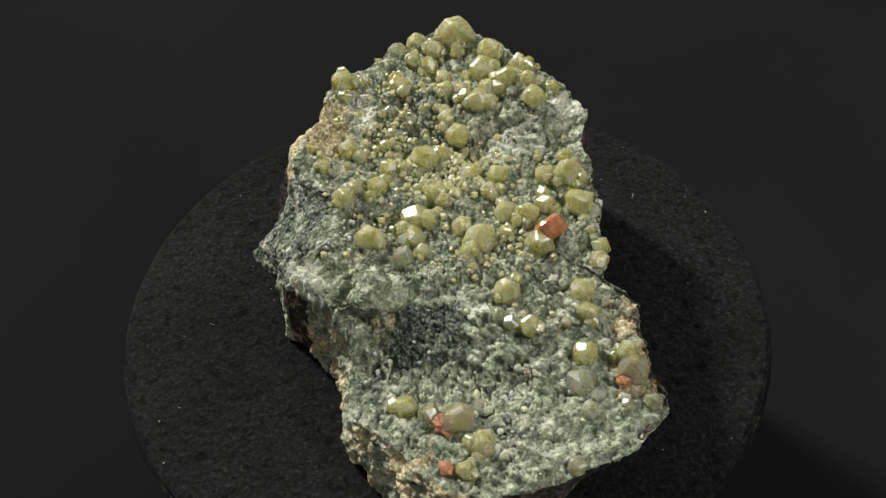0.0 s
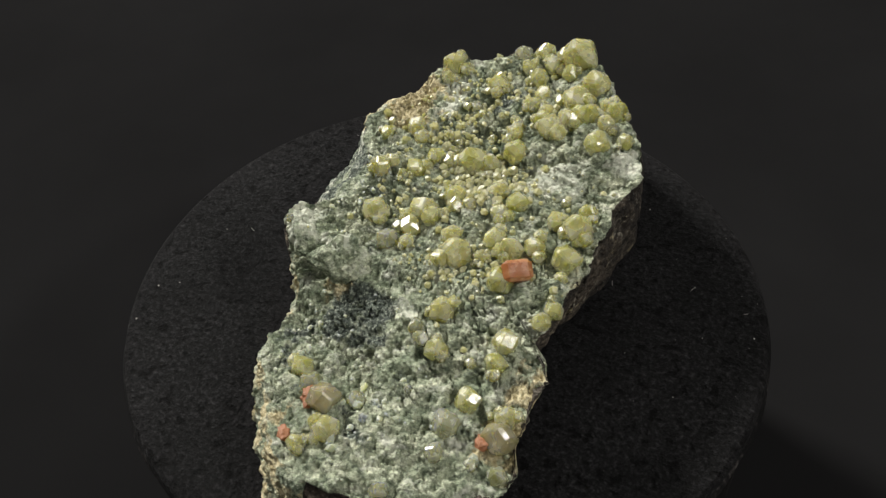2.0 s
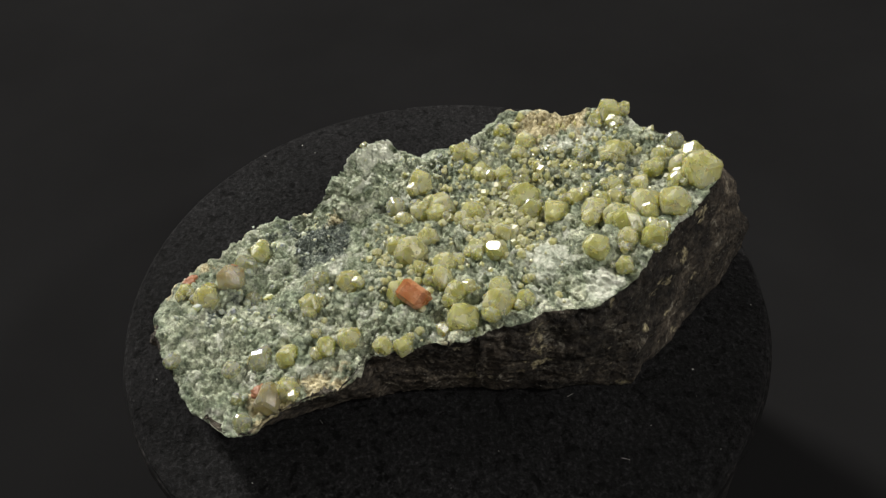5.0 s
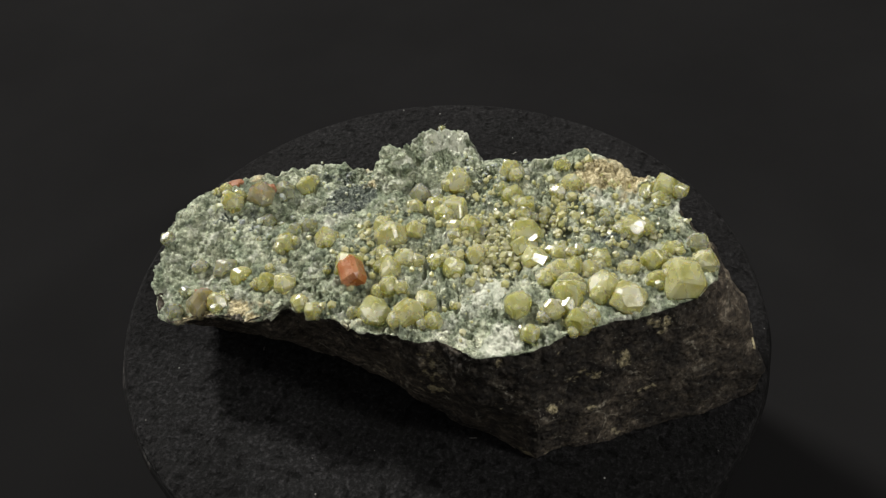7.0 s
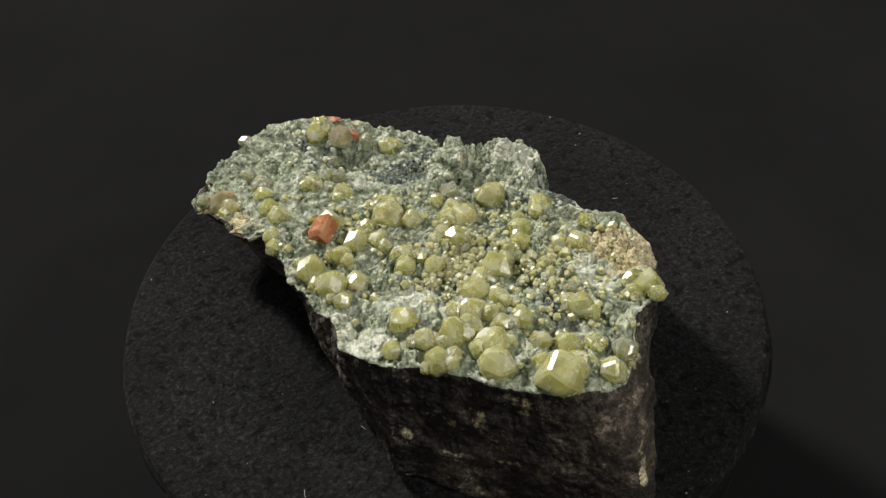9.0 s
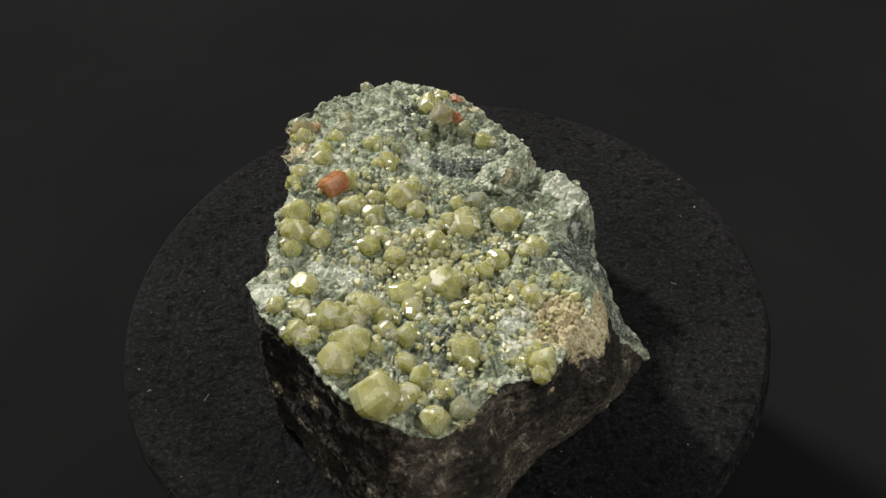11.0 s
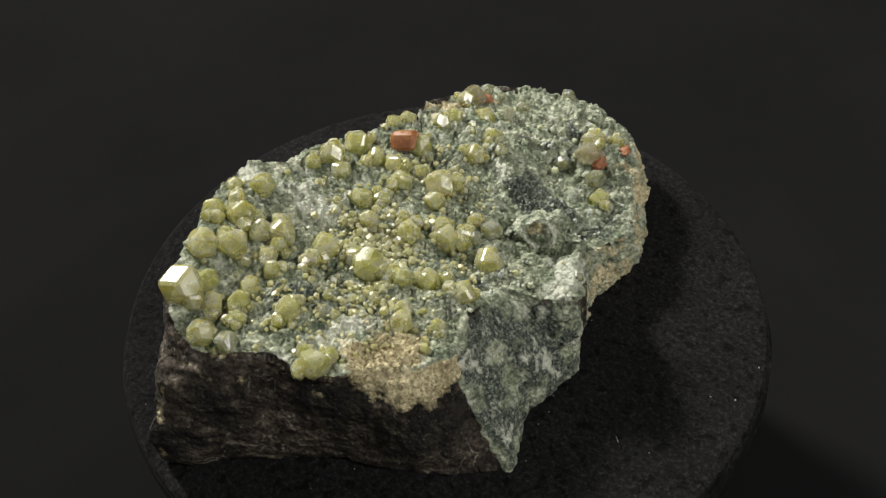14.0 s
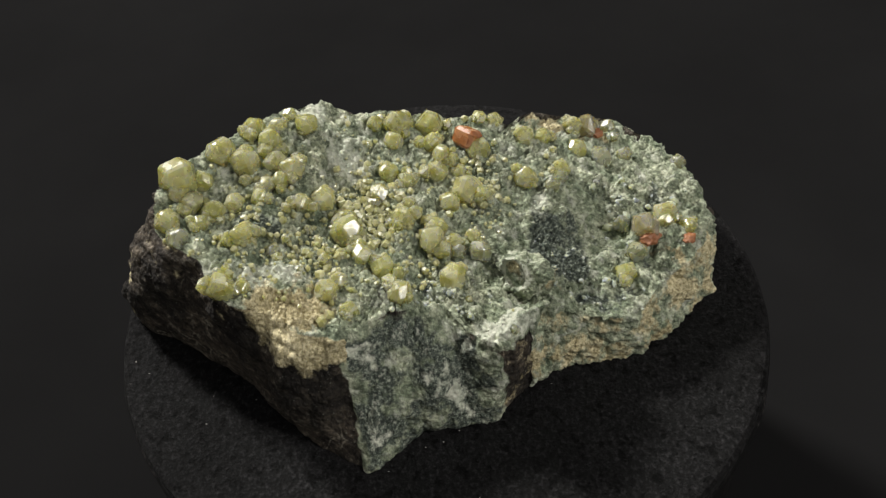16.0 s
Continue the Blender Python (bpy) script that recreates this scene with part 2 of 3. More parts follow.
# ---- rock: plan outlines in millimetres, seen from above, anticlockwise ----
TOP = [(24.5, 0), (23.4, 11), (24.3, 18.5), (23.3, 22.5), (17.6, 28), (12.4, 34), (8.8, 38.5), (5, 41.2), (1, 41.8), (-2.6, 40.8), (-6, 38.2),
       (-8.6, 35.6), (-10.5, 33.2), (-15, 31.5), (-17.4, 28), (-19.2, 23), (-20.6, 20.5), (-22.4, 15), (-20.6, 12.6), (-16.8, 8), (-15, 2.5), (-15.4, -0.5), (-18.4, -2.2),
       (-21.6, -4.6), (-23.2, -7), (-23, -9.2), (-20, -11.5), (-15, -15.5), (-14, -20), (-14.2, -25), (-13.4, -28.6), (-9.4, -32.2), (-5.8, -35.8), (-2.8, -39.8),
       (0.8, -42.4), (8, -43), (13.5, -42), (18, -40.2), (24, -37.4), (28.8, -33.4), (29.8, -30), (27.8, -27), (27.3, -22), (27.2, -17.4),
       (25.9, -15), (22.9, -13.6), (23.4, -8)]
FOOT = [(22.6, 25.1), (13.7, 35), (8, 41.4), (-0.2, 50.4), (-3.5, 47), (-6.1, 41.2), (-10.8, 36), (-18, 27.5), (-25.5, 21.2), (-32.2, 12.4), (-29.6, 9),
        (-25, 4.2), (-24.3, -5.8), (-17.5, -14), (-15.5, -21), (-14.4, -29.7), (-9.8, -35.2), (-5.8, -40.4), (-2.6, -44), (3, -44.2), (9, -43),
        (14, -39.5), (17, -34), (16.5, -26), (17, -16), (18.2, -5), (18.6, 0), (19.3, 5), (21.1, 14.2)]
# swells and hollows of the upper face: x, y, reach, height
SWELLS = [(28, -32, 5, -2.2), (-7, -27, 7, -2.3), (-2, 15, 5, -2.7), (17, 19, 3.6, 2.0), (14, -9, 5, 1.9), (4, -27, 3.6, -2.6),
          (15, 27, 5, 1.2), (-12, -19, 3.6, -2.1), (18, -28, 3.6, -0.9), (-19, 4, 3.6, 0.4), (-10, -1, 5, -1.0), (-3, 41, 3.6, -2.3),
          (9, 12, 3.6, -1.2), (0, 32, 3.6, -1.7), (-14, -26, 3.6, -1.1), (1, -23, 3.6, -1.1), (5, -18, 3.6, 1.4), (10, -40, 5, 1.6),
          (20, -35, 3.6, -0.7), (-7, 25, 3.6, -0.9), (-15, 19, 3.6, -0.7), (11, -21, 3.6, 1.0), (1, -32, 3.6, 1.1), (0, -10, 3.6, 0.7)]


def face_height(x, y):
    z = 16.95 + 0.068 * x + 0.181 * y
    for cx, cy, s, h in SWELLS:
        z = z + h * np.exp(-((x - cx) ** 2 + (y - cy) ** 2) / (2 * s * s))
    return z


MID = np.array([-1.0, 2.0])


def reach(outline, angles):
    """How far the outline lies from the middle, in each direction."""
    pts = np.array(outline, float) - MID
    nxt = np.roll(pts, -1, axis=0)
    out = np.zeros(len(angles))
    for (ax, ay), (bx, by) in zip(pts, nxt):
        c, s = np.cos(angles), np.sin(angles)
        ex, ey = bx - ax, by - ay
        det = c * ey - s * ex
        det = np.where(np.abs(det) < 1e-9, 1e-9, det)
        d = (ax * ey - ay * ex) / det
        u = (ax * s - ay * c) / det
        out = np.where((u >= -1e-6) & (u <= 1 + 1e-6) & (d > 0), np.maximum(out, d), out)
    return out


def near(x, y, cx, cy, rx, ry=None):
    return np.exp(-(((x - cx) / rx) ** 2 + ((y - cy) / (ry or rx)) ** 2))


def build_rock(parent):
    n_a, n_top, n_side = 1300, 180, 72
    ang = np.linspace(0, 2 * np.pi, n_a, endpoint=False)
    ring = np.stack([np.cos(ang) * 40, np.sin(ang) * 40, ang * 0], 1)
    r_top = reach(TOP, ang) + 0.5 * fractal(ring, 5, 4, 40)
    r_foot = reach(FOOT, ang) + 0.4 * fractal(ring, 6, 3, 50)
    rows = []
    for j in range(1, n_top + 1):
        s = j / n_top
        x, y = MID[0] + r_top * s * np.cos(ang), MID[1] + r_top * s * np.sin(ang)
        rows.append(np.stack([x, y, face_height(x, y)], 1))
    lip = rows[-1]
    foot = np.stack([MID[0] + r_foot * np.cos(ang), MID[1] + r_foot * np.sin(ang), np.zeros(n_a)], 1)
    for j in range(1, n_side + 1):
        u = j / n_side
        p = lip + (foot - lip) * u
        out = (0.5 + 3.4 * np.exp(-(((ang - 1.66) / 0.22) ** 2)) + 1.8 * np.exp(-(((ang - 0.33) / 0.32) ** 2)) + 4.2 * np.exp(-(((ang - 3.12) / 0.20) ** 2))) * math.sin(math.pi * u) ** 0.6
        out += 2.4 * np.exp(-(((ang - 2.42) / 0.27) ** 2)) * math.sin(math.pi * u ** 0.6)
        p[:, 0] += out * np.cos(ang)
        p[:, 1] += out * np.sin(ang)
        rows.append(p)
    p = np.concatenate(rows + [np.array([[MID[0], MID[1], face_height(MID[0], MID[1])]])])
    count = n_top + n_side
    # normals of the smooth form
    g = p[:-1].reshape(count, n_a, 3)
    du = np.roll(g, -1, 1) - np.roll(g, 1, 1)
    dv = np.gradient(g, axis=0)
    nor = np.cross(dv, du)
    nor /= np.linalg.norm(nor, axis=2, keepdims=True) + 1e-9
    nor = np.concatenate([nor.reshape(-1, 3), [[0, 0, 1]]])
    side = np.concatenate([np.repeat(np.arange(count) >= n_top, n_a), [False]]).astype(float)
    rim = np.concatenate([np.repeat(np.clip((np.arange(count) - n_top + 7) / 14, 0, 1), n_a), [0]])
    deep = np.concatenate([np.repeat(np.clip((np.arange(count) - n_top) / n_side, 0, 1), n_a), [0]])
    x, y = p[:, 0], p[:, 1]
    flank = rim * (x < -11.5) / (1 + np.exp((y - 14.9 + 2.4 * deep + 0.5 * vnoise(p, 1.6, 83)) * 4)) / (1 + np.exp(-(y + 7.5 + 1.2 * vnoise(p, 3.0, 85)) * 2))
    hollow = 1.15 * near(x, y, -2.4, -18.4, 6.8, 6.2) * (1 - side)
    # broken, flaky relief: leaves of schist, lumps and fine grit
    slab = p * np.array([1.0, 1.0, 2.2]) + np.stack([0 * x, 0 * x, 0.25 * x + 0.1 * y], 1)
    big = fractal(slab, 7.0, 3, 1)
    bed = np.stack([(0.86 * x + 0.51 * y) * 0.75, -0.51 * x + 0.86 * y, 1.5 * p[:, 2]], 1)
    flaky = fractal(bed, 3.0, 5, 11, 0.6)
    leaf = np.floor(flaky * 3.2) / 3.2
    leaf = 0.6 * leaf + 0.4 * flaky
    grit = fractal(p, 1.1, 3, 21, 0.6)
    knobs = lumps(p, 1.25, 31)
    knobs2 = lumps(p, 0.7, 35)
    creases = 1 - np.abs(fractal(bed * np.array([1.4, 1, 1]), 2.0, 4, 15, 0.6))
    cracks = np.exp(-(fractal(bed * np.array([1.2, 1, 1]), 3.4, 4, 25, 0.6) / 0.07) ** 2)
    flakes = np.floor(fractal(bed * np.array([1.0, 0.7, 2.0]), 1.5, 3, 45, 0.6) * 3) / 3
    sugar = lumps(p, 0.42, 39)
    d = (1 - rim) * (0.48 * big + 0.64 * leaf + 0.46 * (creases - 0.7) + 0.30 * flakes + 0.26 * grit + 0.20 * knobs2 + 0.14 * sugar - 0.65 * cracks)
    d += flank * (0.30 * big + 0.42 * knobs + 0.30 * knobs2 + 0.15 * sugar + 0.15 * grit) + hollow * (0.30 * knobs - 0.4 * leaf)
    grain = fractal(p * np.array([1, 1, 0.4]), 2.4, 4, 61, 0.6)
    d += rim * (1 - flank) * (0.40 * big + 0.16 * grain + 0.16 * (np.floor(flaky * 2) / 2) + 0.12 * grit - 0.18 * cracks)
    near_side = rim * (y < -12) * (x < 8)
    d += near_side * (0.9 * (lumps(p, 2.6, 77) - 0.5) + 0.55 * leaf + 0.35 * (knobs - 0.4))
    lump_zone = near(x, y, 8, -34, 14, 9) * (1 - side)
    d += lump_zone * (0.8 * (lumps(p, 2.4, 71) - 0.5) + 1.1 * (np.floor(lumps(p, 4.2, 73) * 3) / 3 - 0.6))
    d += near(x, y, -10, -13, 5, 5) * (1 - side) * 1.3 * (lumps(p, 1.7, 75) - 0.5)
    # ledge broken down along one edge
    step = 1 / (1 + np.exp(-(x - (22.0 + 0.9 * vnoise(p, 2.0, 81))) * 3.0)) / (1 + np.exp((y + 14.5) * 1.5)) / (1 + np.exp(-(y + 31) * 1.2))
    q = p + nor * d[:, None]
    q[:, 2] -= 0.5 * step * (1 - side)
    along = np.clip(((x + 23.5) * 9.5 + (y + 6) * -10.5) / (9.5 ** 2 + 10.5 ** 2), 0, 1)
    off = np.hypot(x + 23.5 - 9.5 * along, y + 6 + 10.5 * along)
    q[:, 2] += (2.3 + 0.5 * vnoise(p, 2.6, 95)) * np.clip(1 - off / (3.4 + 0.6 * vnoise(p, 1.4, 97)), 0, 1) * (1 - 0.25 * np.cos(6.28 * along)) * (1 - side)
    # broken lip above the hollow
    line = -10.6 - 0.12 * x + 1.1 * vnoise(p, 2.4, 91)
    q[:, 2] += 1.5 * (1 / (1 + np.exp(-(y - line) * 4)) - 0.55) * near(x, y, 1.5, -10.5, 8, 4.5) * (1 - side)
    q[:, 2] = np.maximum(q[:, 2], 0.0)
    faces = []
    idx = np.arange(n_a)
    nxt = np.roll(idx, -1)
    a = (np.arange(count - 1)[:, None] * n_a)
    quads = np.stack([a + idx, a + n_a + idx, a + n_a + nxt, a + nxt], 2).reshape(-1, 4)
    faces = quads.tolist()
    last = len(q) - 1
    faces += [(last, int(i), int(k)) for i, k in zip(idx, nxt)]
    base = (count - 1) * n_a
    faces.append([base + int(k) for k in idx[::-1]])
    data = bpy.data.meshes.new("rock_matrix")
    data.from_pydata((q * MM).tolist(), [], faces)
    data.polygons.foreach_set("use_smooth", [True] * len(data.polygons))
    # mineral zones; darkz also paints shade into the hollow
    crust = side * (1 - flank) * np.where((y < -12) & (x < 6), 0.30, 0.98)
    crust = np.maximum(crust, 0.55 * step * (1 - side))
    crust = np.maximum(crust, 0.55 * near(x, y, -9, -13, 4.2))
    crust = np.maximum(crust, 0.50 * near(x, y, -3.0, -34.5, 3.6, 4.5))
    darkz = np.maximum.reduce([np.clip(hollow, 0, 1) * 0.82, 0.50 * near(x, y, -10, -24, 5, 7), 0.45 * near(x, y, -6, -33, 6, 4), flank * 0.60, 0.40 * near(x, y, -15, 2, 5, 6), 0.50 * near(x, y, -3, 27, 6, 7), 0.42 * near(x, y, 19, 14, 4, 3), 0.45 * near(x, y, 9, -27, 6, 4), 0.40 * near(x, y, -6, -6, 5, 4), 0.42 * near(x, y, 4, -36, 12, 7)])
    palez = np.maximum.reduce([0.95 * near(x, y, 13, 13.5, 6, 4), 0.6 * near(x, y, 22, 18, 3.5, 8), 0.28 * near(x, y, 14, -39, 11, 5), 0.7 * near(x, y, -11.5, 24, 3.5, 8), 0.55 * near(x, y, 6, -16, 5, 3), 0.45 * near(x, y, -18, 12, 4, 4), flank * 0.31, 0.85 * np.exp(-(np.hypot(x + 20, y + 9.5) / 5.0) ** 2)])
    palez *= 1 - side * (1 - flank)
    ochrez = np.maximum(0.95 * near(x, y, -17.5, 21.5, 5.5, 7) * (1 - side), side * (x < -2) * (y > 14) * np.clip(1.0 - 2.0 * deep, 0, 1) * (0.40 + 0.62 * near(x, y, -21, 19, 8, 8)))
    ochrez = np.maximum(ochrez, side * (y < -12) * (x < 6) * 0.50)
    ochrez = np.maximum(ochrez, 0.55 * step * (1 - side))
    ochrez = np.maximum(ochrez, side * 0.5 * near(x, y, -1, 48, 1.1, 3))
    ochrez = np.maximum(ochrez, 0.55 * near(x, y, -9, -14, 3.5, 5) * (1 - side))
    ochrez = np.maximum(ochrez, 0.5 * near(x, y, 24, -2, 2.5, 6) * (1 - side))
    ochrez = np.maximum(ochrez, 0.45 * near(x, y, 27, -30, 4, 5))
    ochrez = np.maximum(ochrez, 0.50 * near(x, y, -3.5, -35, 3.6, 4.5) * (1 - side))
    ochrez = np.maximum(ochrez, side * 0.25 * (x > 8) * (y > -5))
    ochrez = np.maximum(ochrez, side * 0.48 * near(x, y, -21, -9, 6, 5))
    attr = data.color_attributes.new("zone", "FLOAT_COLOR", "POINT")
    attr.data.foreach_set("color", np.stack([crust, darkz, palez, ochrez], 1).ravel().astype(np.float32))
    rock = part("rock_matrix", data, ROCK, parent, "grey-green schist matrix with brown weathered sides")
    return rock, q[: n_top * n_a]


def crystal_mesh(name, seed, stretch=(1, 1, 1), cut=0.22):
    """A garnet: rhombic dodecahedron with cut edges and uneven growth, 2 across."""
    rng = random.Random(seed)
    bm = bmesh.new()
    for v in [(a, b, c) for a in (-1, 1) for b in (-1, 1) for c in (-1, 1)] + [(2, 0, 0), (-2, 0, 0), (0, 2, 0), (0, -2, 0), (0, 0, 2), (0, 0, -2)]:
        bm.verts.new(Vector(v) * 0.56)
    hull = bmesh.ops.convex_hull(bm, input=bm.verts[:])
    bmesh.ops.dissolve_limit(bm, angle_limit=0.02, verts=bm.verts[:], edges=bm.edges[:])
    bmesh.ops.bevel(bm, geom=bm.edges[:], offset=cut, segments=1, affect="EDGES", profile=0.5)
    for v in bm.verts:
        v.co = Vector((v.co.x * stretch[0], v.co.y * stretch[1], v.co.z * stretch[2]))
    # a few growth faces cut off
    for k in range(4):
        d = Vector((rng.gauss(0, 1), rng.gauss(0, 1), rng.gauss(0, 1))).normalized()
        r = bmesh.ops.bisect_plane(bm, geom=bm.verts[:] + bm.edges[:] + bm.faces[:], plane_co=d * rng.uniform(0.68, 0.90), plane_no=d, clear_outer=True)
        bmesh.ops.holes_fill(bm, edges=[e for e in r["geom_cut"] if isinstance(e, bmesh.types.BMEdge)], sides=0)
    bmesh.ops.recalc_face_normals(bm, faces=bm.faces[:])
    return from_bm(name, bm)


# yellow-green crystals by cluster: x, y, width in millimetres
FAR_END = [(5.0, 38.2, 5.5), (1.4, 36.6, 3.3), (-1.7, 39.5, 3.4), (2.4, 30.2, 2.7), (0.1, 33.0, 3.0), (-2.4, 34.6, 2.4), (5.1, 34.7, 2.6), (10.6, 32.5, 4.2),
           (9.0, 28.8, 4.1), (6.2, 28.8, 2.0), (5.2, 25.5, 2.8), (2.6, 26.2, 2.6), (16.2, 27.9, 3.4), (12.5, 25.2, 4.0), (9.6, 24.3, 3.9), (7.9, 21.8, 3.6),
           (5.8, 23.5, 2.6), (16.5, 19.7, 3.2), (16.0, 24.1, 2.8), (19.9, 22.7, 2.4), (-14.9, 30.3, 3.7), (-14.3, 27.8, 2.4), (-12.6, 30.4, 2.4)]
MIDDLE = [(4.1, 17.3, 3.8), (2.4, 20.4, 3.0), (1.1, 22.6, 1.7), (-1.5, 13.7, 4.8), (0.5, 15.0, 2.7), (-5.3, 11.7, 2.7), (-7.2, 11.4, 2.9), (-9.1, 8.4, 3.4),
          (-14.4, 6.1, 3.5), (-6.1, 14.6, 1.9), (-7.8, 16.9, 1.9), (-11.9, 14.8, 2.6), (-13.8, 16.3, 3.1), (-5.1, 28.5, 3.4), (-1.3, 19.5, 1.7), (-4.8, 22.3, 1.4),
          (-8.2, 23.3, 1.5), (-5.8, 16.4, 1.2), (-10.3, 6.3, 2.1), (0.1, 5.2, 3.3), (3.0, 4.3, 2.0), (5.7, 8.7, 2.8), (9.7, 7.2, 3.1), (8.2, 4.6, 2.7)]
NEAR_MIDDLE = [(-3.4, 1.1, 4.2), (-3.8, -1.9, 3.4), (-1.6, 0.3, 3.1), (-10.6, -1.5, 3.9), (-2.6, -5.1, 2.4), (6.1, -4.9, 4.6), (3.5, -2.0, 3.1), (10.0, -4.0, 2.1),
               (16.3, 0.2, 3.2), (13.2, -1.2, 3.4), (20.4, 5.6, 4.4), (20.5, 9.2, 2.6), (16.9, 6.3, 3.3), (21.2, 0.4, 4.0), (23.4, -8.0, 2.7), (22.8, -10.6, 2.5),
               (21.8, -2.6, 1.8), (14.6, -7.2, 3.7), (16.2, -10.0, 1.3), (16.2, 10.3, 1.4), (10.1, -0.3, 3.3)]
NEAR_END = [(9.2, -14.3, 3.4), (11.7, -20.1, 3.0), (16.9, -19.7, 1.4), (19.7, -15.2, 3.2), (20.0, -18.4, 2.9), (18.9, -24.0, 3.3), (24.8, -24.3, 3.3),
            (-6.1, -28.2, 3.4), (4.0, -36.1, 3.6), (1.6, -39.4, 2.4), (-17.6, 13.0, 2.2)]
PALE_ONES = [(7.6, -18.4, 2.2), (9.2, -19.9, 2.4), (17.8, -28.0, 3.4), (27.1, -30.9, 2.8), (10.8, -26.1, 1.1), (4.2, -29.3, 2.6), (-2.8, -30.3, 3.1), (18.5, -32.2, 2.8),
             (15.5, -40.5, 2.7), (23.6, -31.4, 1.6), (-5.3, -2.7, 2.2), (-5.6, -5.9, 3.2), (-6.9, 24.1, 2.1), (-5.2, 37.6, 2.8), (-21.2, -9.4, 1.5)]
OLIVE_ONES = [(1.1, -32.3, 4.4), (25.2, -26.8, 3.9)]


def build_specimen():
    stone = tagged(new("mineral_specimen"), "grey-green rock studded with yellow-green garnet crystals, lying on the turntable", "mineral")
    rock, skin = build_rock(stone)
    # heights of the finished upper face, by cells of 0.7 mm
    cellmap = {}
    for px, py, pz in skin[::1]:
        k = (int(px // 0.7), int(py // 0.7))
        cellmap[k] = max(cellmap.get(k, -9.0), pz)

    def top_at(x, y):
        k = (int(x // 0.7), int(y // 0.7))
        found = [cellmap[c] for c in [(k[0] + i, k[1] + j) for i in (-1, 0, 1) for j in (-1, 0, 1)] if c in cellmap]
        return sum(found) / len(found) if found else float(face_height(np.array(x), np.array(y)))

    rng = random.Random(11)
    forms = [crystal_mesh("garnet_crystal", 20 + k, (rng.uniform(0.85, 1.12), rng.uniform(0.85, 1.12), rng.uniform(0.85, 1.12)), rng.uniform(0.06, 0.20)) for k in range(9)]
    families = {}

    def set_crystal(x, y, w, mat, name="garnet_crystal", label="", sink=0.42):
        key_name = (rng.randrange(len(forms)), mat.name)
        if key_name not in families:
            families[key_name] = forms[key_name[0]].copy()
            families[key_name].materials.clear()
            families[key_name].materials.append(mat)
        z = top_at(x, y) + w * (0.5 - sink) - 0.15
        turn = Euler([rng.uniform(0, 6.28) for _ in range(3)])
        s = w * 0.5 * 1.26 * MM
        m = Matrix.LocRotScale((x * MM, y * MM, z * MM), turn, (s, s, s * rng.uniform(0.92, 1.05)))
        return part(name, families[key_name], None, stone, label, m)

    for cluster in (FAR_END, MIDDLE, NEAR_MIDDLE, NEAR_END):
        for x, y, w in cluster:
            set_crystal(x, y, w, GARNET)
            for _ in range(rng.choice((0, 1, 2, 3)) if w > 2 else 0):
                a, r = rng.uniform(0, 6.283), w * rng.uniform(0.42, 0.6)
                if (int((x + r * math.cos(a)) // 0.7), int((y + r * math.sin(a)) // 0.7)) in cellmap:
                    set_crystal(x + r * math.cos(a), y + r * math.sin(a), w * rng.uniform(0.4, 0.7), GARNET, sink=0.3)
    for x, y, w in PALE_ONES:
        set_crystal(x, y, w, PALE, "pale_crystal", "frosted pale grey-green garnet")
    for x, y, w in OLIVE_ONES:
        set_crystal(x, y, w, OLIVE, "olive_crystal", "brownish olive garnet")
    # the one orange crystal: a longish block
    bm = bmesh.new()
    bmesh.ops.create_cube(bm, size=1.0)
    bmesh.ops.bevel(bm, geom=bm.edges[:], offset=0.17, segments=1, affect="EDGES")
    part("orange_crystal", from_bm("orange_crystal", bm), ORANGE, stone, "orange-brown blocky garnet",
         Matrix.LocRotScale(Vector((16.3, -5.6, 19.7)) * MM, Euler((0.55, 0.12, 0.73)), Vector((4.3, 3.1, 3.1)) * MM))
    for x, y, w, dz in ((23.7, -28.0, 2.3, 0.5), (-0.9, -32.6, 3.0, 0.3), (-0.9, -38.9, 2.0, 0.1)):
        bm = bmesh.new()
        bmesh.ops.create_icosphere(bm, subdivisions=3, radius=1)
        for v in bm.verts:
            v.co *= 1 + 0.45 * noise.noise(v.co * 1.7 + Vector((x, y, 0))) + 0.2 * noise.noise(v.co * 4 + Vector((y, x, 0)))
        part("red_stain", from_bm("red_stain", bm), RED, stone, "rusty orange-red patch",
             Matrix.LocRotScale(Vector((x, y, top_at(x, y) + dz)) * MM, Euler((0, 0, x)), Vector((w * 0.55, w * 0.45, w * 0.28)) * MM))

    # broken knob with a brown core, standing above the hollow
    bm = bmesh.new()
    bmesh.ops.create_icosphere(bm, subdivisions=6, radius=1)
    pts = np.array([v.co[:] for v in bm.verts])
    size = np.array([3.9, 3.3, 3.6])
    w = pts * size
    w *= (1 + 0.24 * fractal(w, 3.0, 2, 5) + 0.16 * np.floor(fractal(w, 1.6, 3, 7) * 3) / 3 + 0.08 * fractal(w, 0.6, 2, 9))[:, None]
    core = np.clip(1.6 - 1.2 * np.hypot(w[:, 0] / 2.2, (w[:, 2] - 0.7) / 2.0), 0, 1) * (w[:, 1] > 0)
    w[:, 1] = np.where(core > 0.3, np.minimum(w[:, 1], 2.35 + 0.18 * fractal(w, 0.9, 3, 19)), w[:, 1])
    for v, co in zip(bm.verts, w):
        v.co = Vector(co) * MM
    data = from_bm("rock_knob", bm)
    data.polygons.foreach_set("use_smooth", [True] * len(data.polygons))
    attr = data.color_attributes.new("zone", "FLOAT_COLOR", "POINT")
    edge_ring = near(np.abs(core - 0.35), 0 * core, 0, 0, 0.25) * (w[:, 1] > 0)
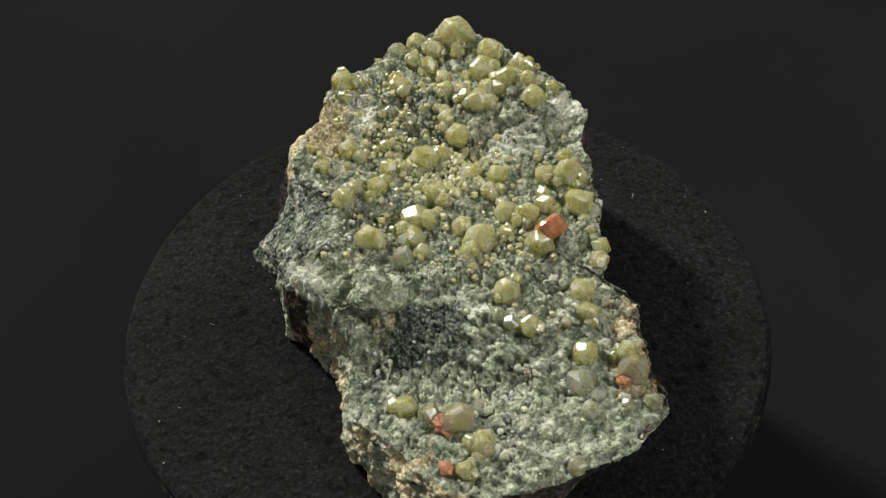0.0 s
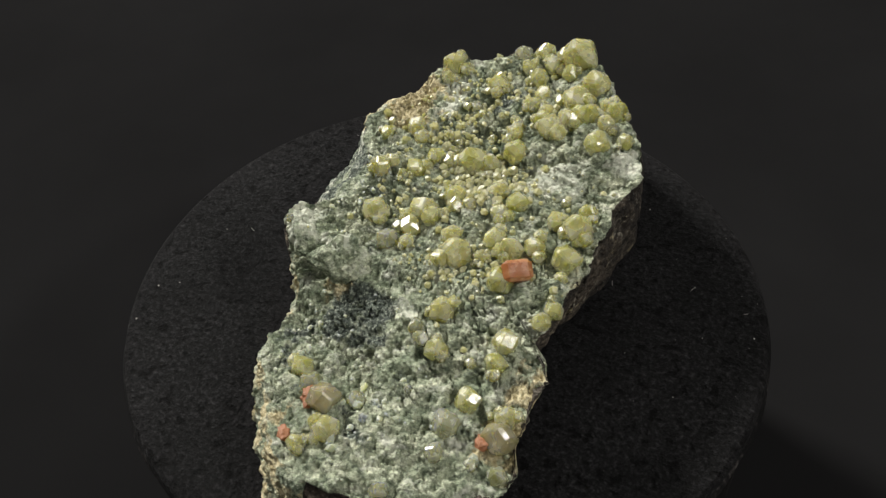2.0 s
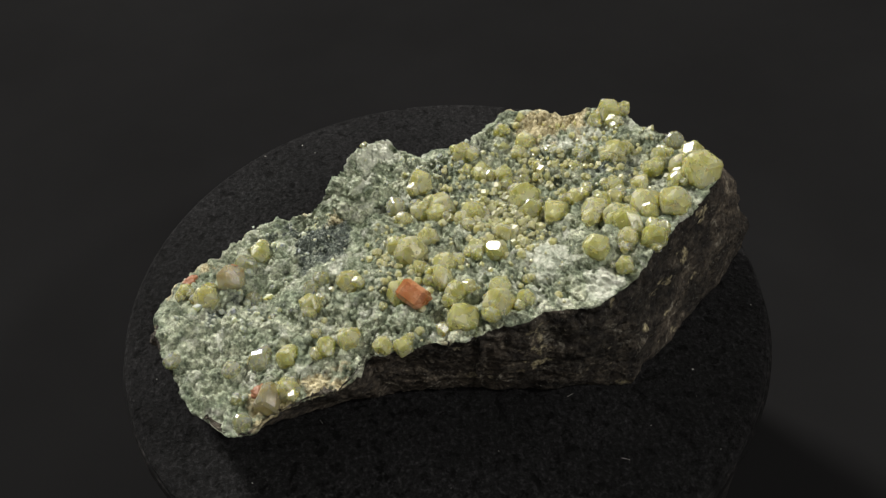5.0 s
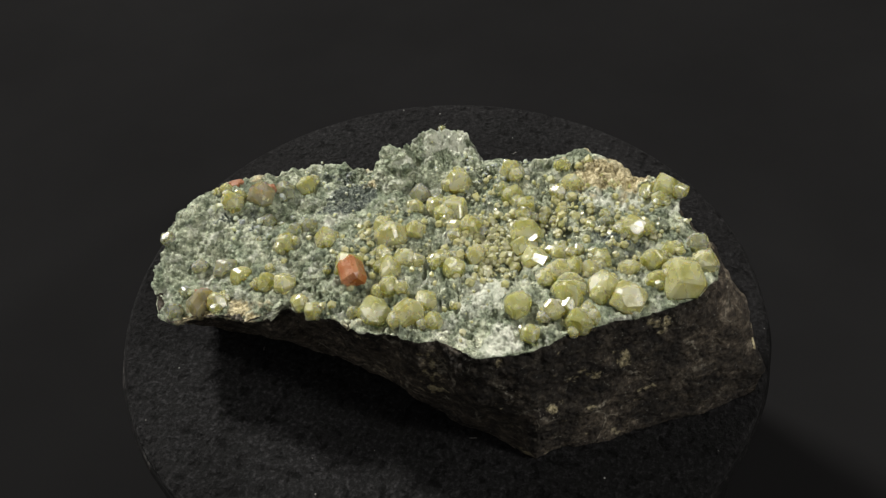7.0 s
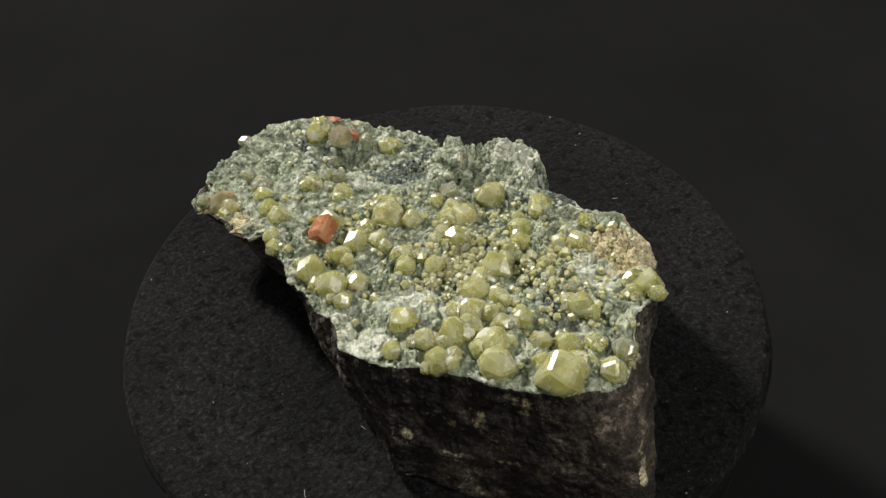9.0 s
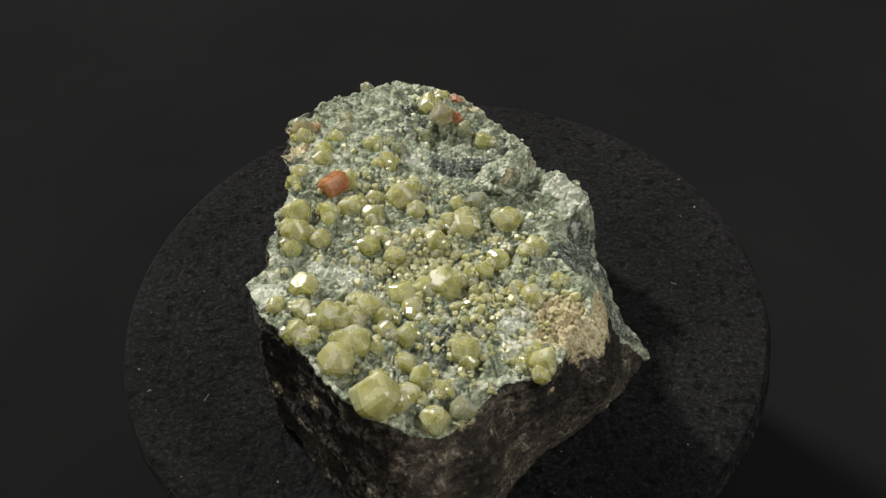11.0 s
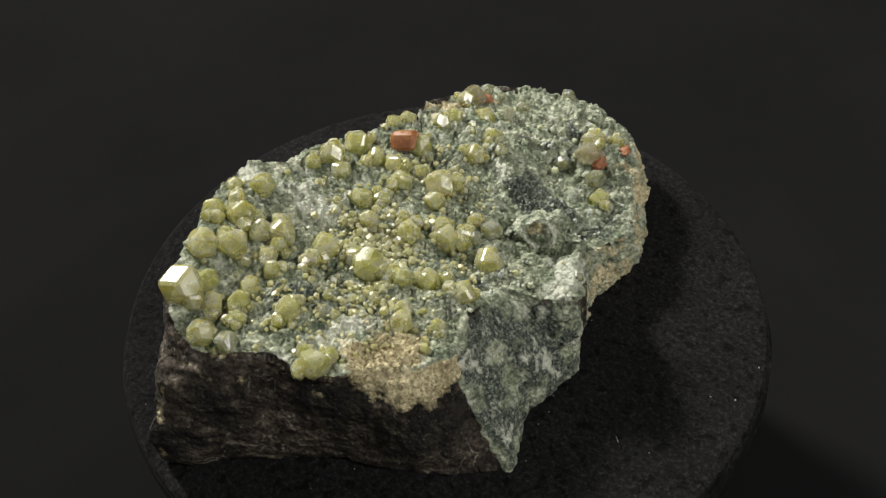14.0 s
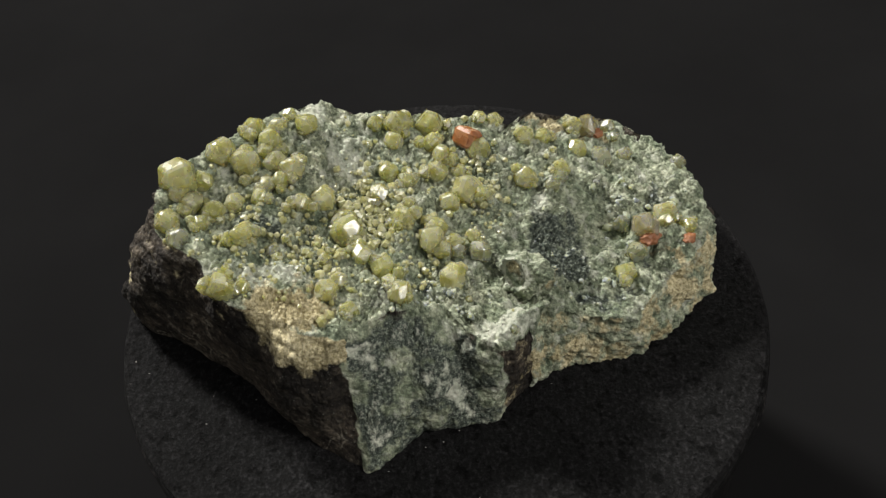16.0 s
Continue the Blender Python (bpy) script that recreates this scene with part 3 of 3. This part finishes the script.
    attr.data.foreach_set("color", np.stack([0 * core, np.where(core > 0.40, 0.52, 0.2), 0.75 * edge_ring, np.where(core > 0.40, 0.44, 0.0)], 1).ravel().astype(np.float32))
    part("rock_knob", data, ROCK, stone, "broken rock knob with a brown core", pose(-9.8 * MM, -12.2 * MM, 15.0 * MM, 0, 0, 36) @ pose(0, 0, 0, 16, 0, 0))

    def scatter(name, mat, spots, label, seed, single="", most=0):
        rg = random.Random(seed)
        bm = bmesh.new()
        verts, faces = [], []
        for v in [(a, b, c) for a in (-1, 1) for b in (-1, 1) for c in (-1, 1)] + [(2, 0, 0), (-2, 0, 0), (0, 2, 0), (0, -2, 0), (0, 0, 2), (0, 0, -2)]:
            bm.verts.new(Vector(v) * 0.56)
        bmesh.ops.convex_hull(bm, input=bm.verts[:])
        bm.verts.index_update()
        shape = [v.co.copy() for v in bm.verts]
        tris = [[v.index for v in f.verts] for f in bm.faces]
        bm.free()
        one = bpy.data.meshes.new(single or name)
        one.from_pydata([c[:] for c in shape], [], tris)
        one.materials.append(mat)
        made = 0
        for cx, cy, rx, ry, count, small, large in spots:
            for _ in range(count):
                x, y = rg.gauss(cx, rx), rg.gauss(cy, ry)
                if (int(x // 0.7), int(y // 0.7)) not in cellmap:
                    continue
                s = rg.uniform(small, large) * (0.5 + 0.9 * rg.random() ** 2)
                turn = Euler([rg.uniform(0, 6.28) for _ in range(3)]).to_matrix()
                z = top_at(x, y) - s * 0.15
                if made < most and s > 0.42:
                    made += 1
                    part(single, one, None, stone, "", Matrix.LocRotScale(Vector((x, y, z)) * MM, turn.to_quaternion(), Vector((s, s * rg.uniform(0.85, 1.1), s)) * MM))
                    continue
                k = len(verts)
                ax, ay, az = rg.uniform(0.7, 1.3), rg.uniform(0.8, 1.3), rg.uniform(0.6, 1.0)
                for c in shape:
                    w = turn @ Vector((c.x * ax, c.y * ay, c.z * az))
                    verts.append(((x + w.x * s) * MM, (y + w.y * s) * MM, (z + w.z * s) * MM))
                faces += [[i + k for i in f] for f in tris]
        data = bpy.data.meshes.new(name)
        data.from_pydata(verts, [], faces)
        return tagged(part(name, data, mat, stone, label), kind="stuff")

    scatter("garnet_grit", GRAIN, [(1.5, 9, 3.5, 3.5, 210, 0.35, 0.75), (4, 12, 4, 2.5, 90, 0.35, 0.7), (-4, 19, 6, 4, 130, 0.3, 0.65), (-9, 3, 5, 4, 60, 0.3, 0.6),
                                     (6, -8, 4, 2, 90, 0.3, 0.65), (14, -2, 6, 6, 60, 0.3, 0.6), (16, 12, 5, 4, 20, 0.25, 0.5), (-4, 26, 5, 3, 80, 0.3, 0.65),
                                     (-6, 34, 4, 4, 40, 0.3, 0.6), (2, 33, 5, 4, 35, 0.3, 0.6), (-10, 16, 4, 4, 50, 0.3, 0.65)], "small yellow garnet grains", 3, "garnet_grain", 290)
    scatter("rock_grit", NODULE, [(-14.5, 1, 2.5, 4, 60, 0.2, 0.5), (-4, -18, 6, 3, 25, 0.15, 0.35), (10, -32, 8, 6, 40, 0.3, 0.9), (8, -25, 7, 4, 20, 0.2, 0.5),
                                     (-10, -26, 4, 5, 25, 0.3, 0.7)], "small grey-green nodules", 5)
    return stone


turntable = build_turntable()
specimen = build_specimen()


def motions():
    turns = [(k * 0.5, pose(0, 0, 0, 0, 0, TURN_RATE * k * 0.5)) for k in range(33)]
    walk(turntable, turns)
    walk(specimen, turns)


motions()
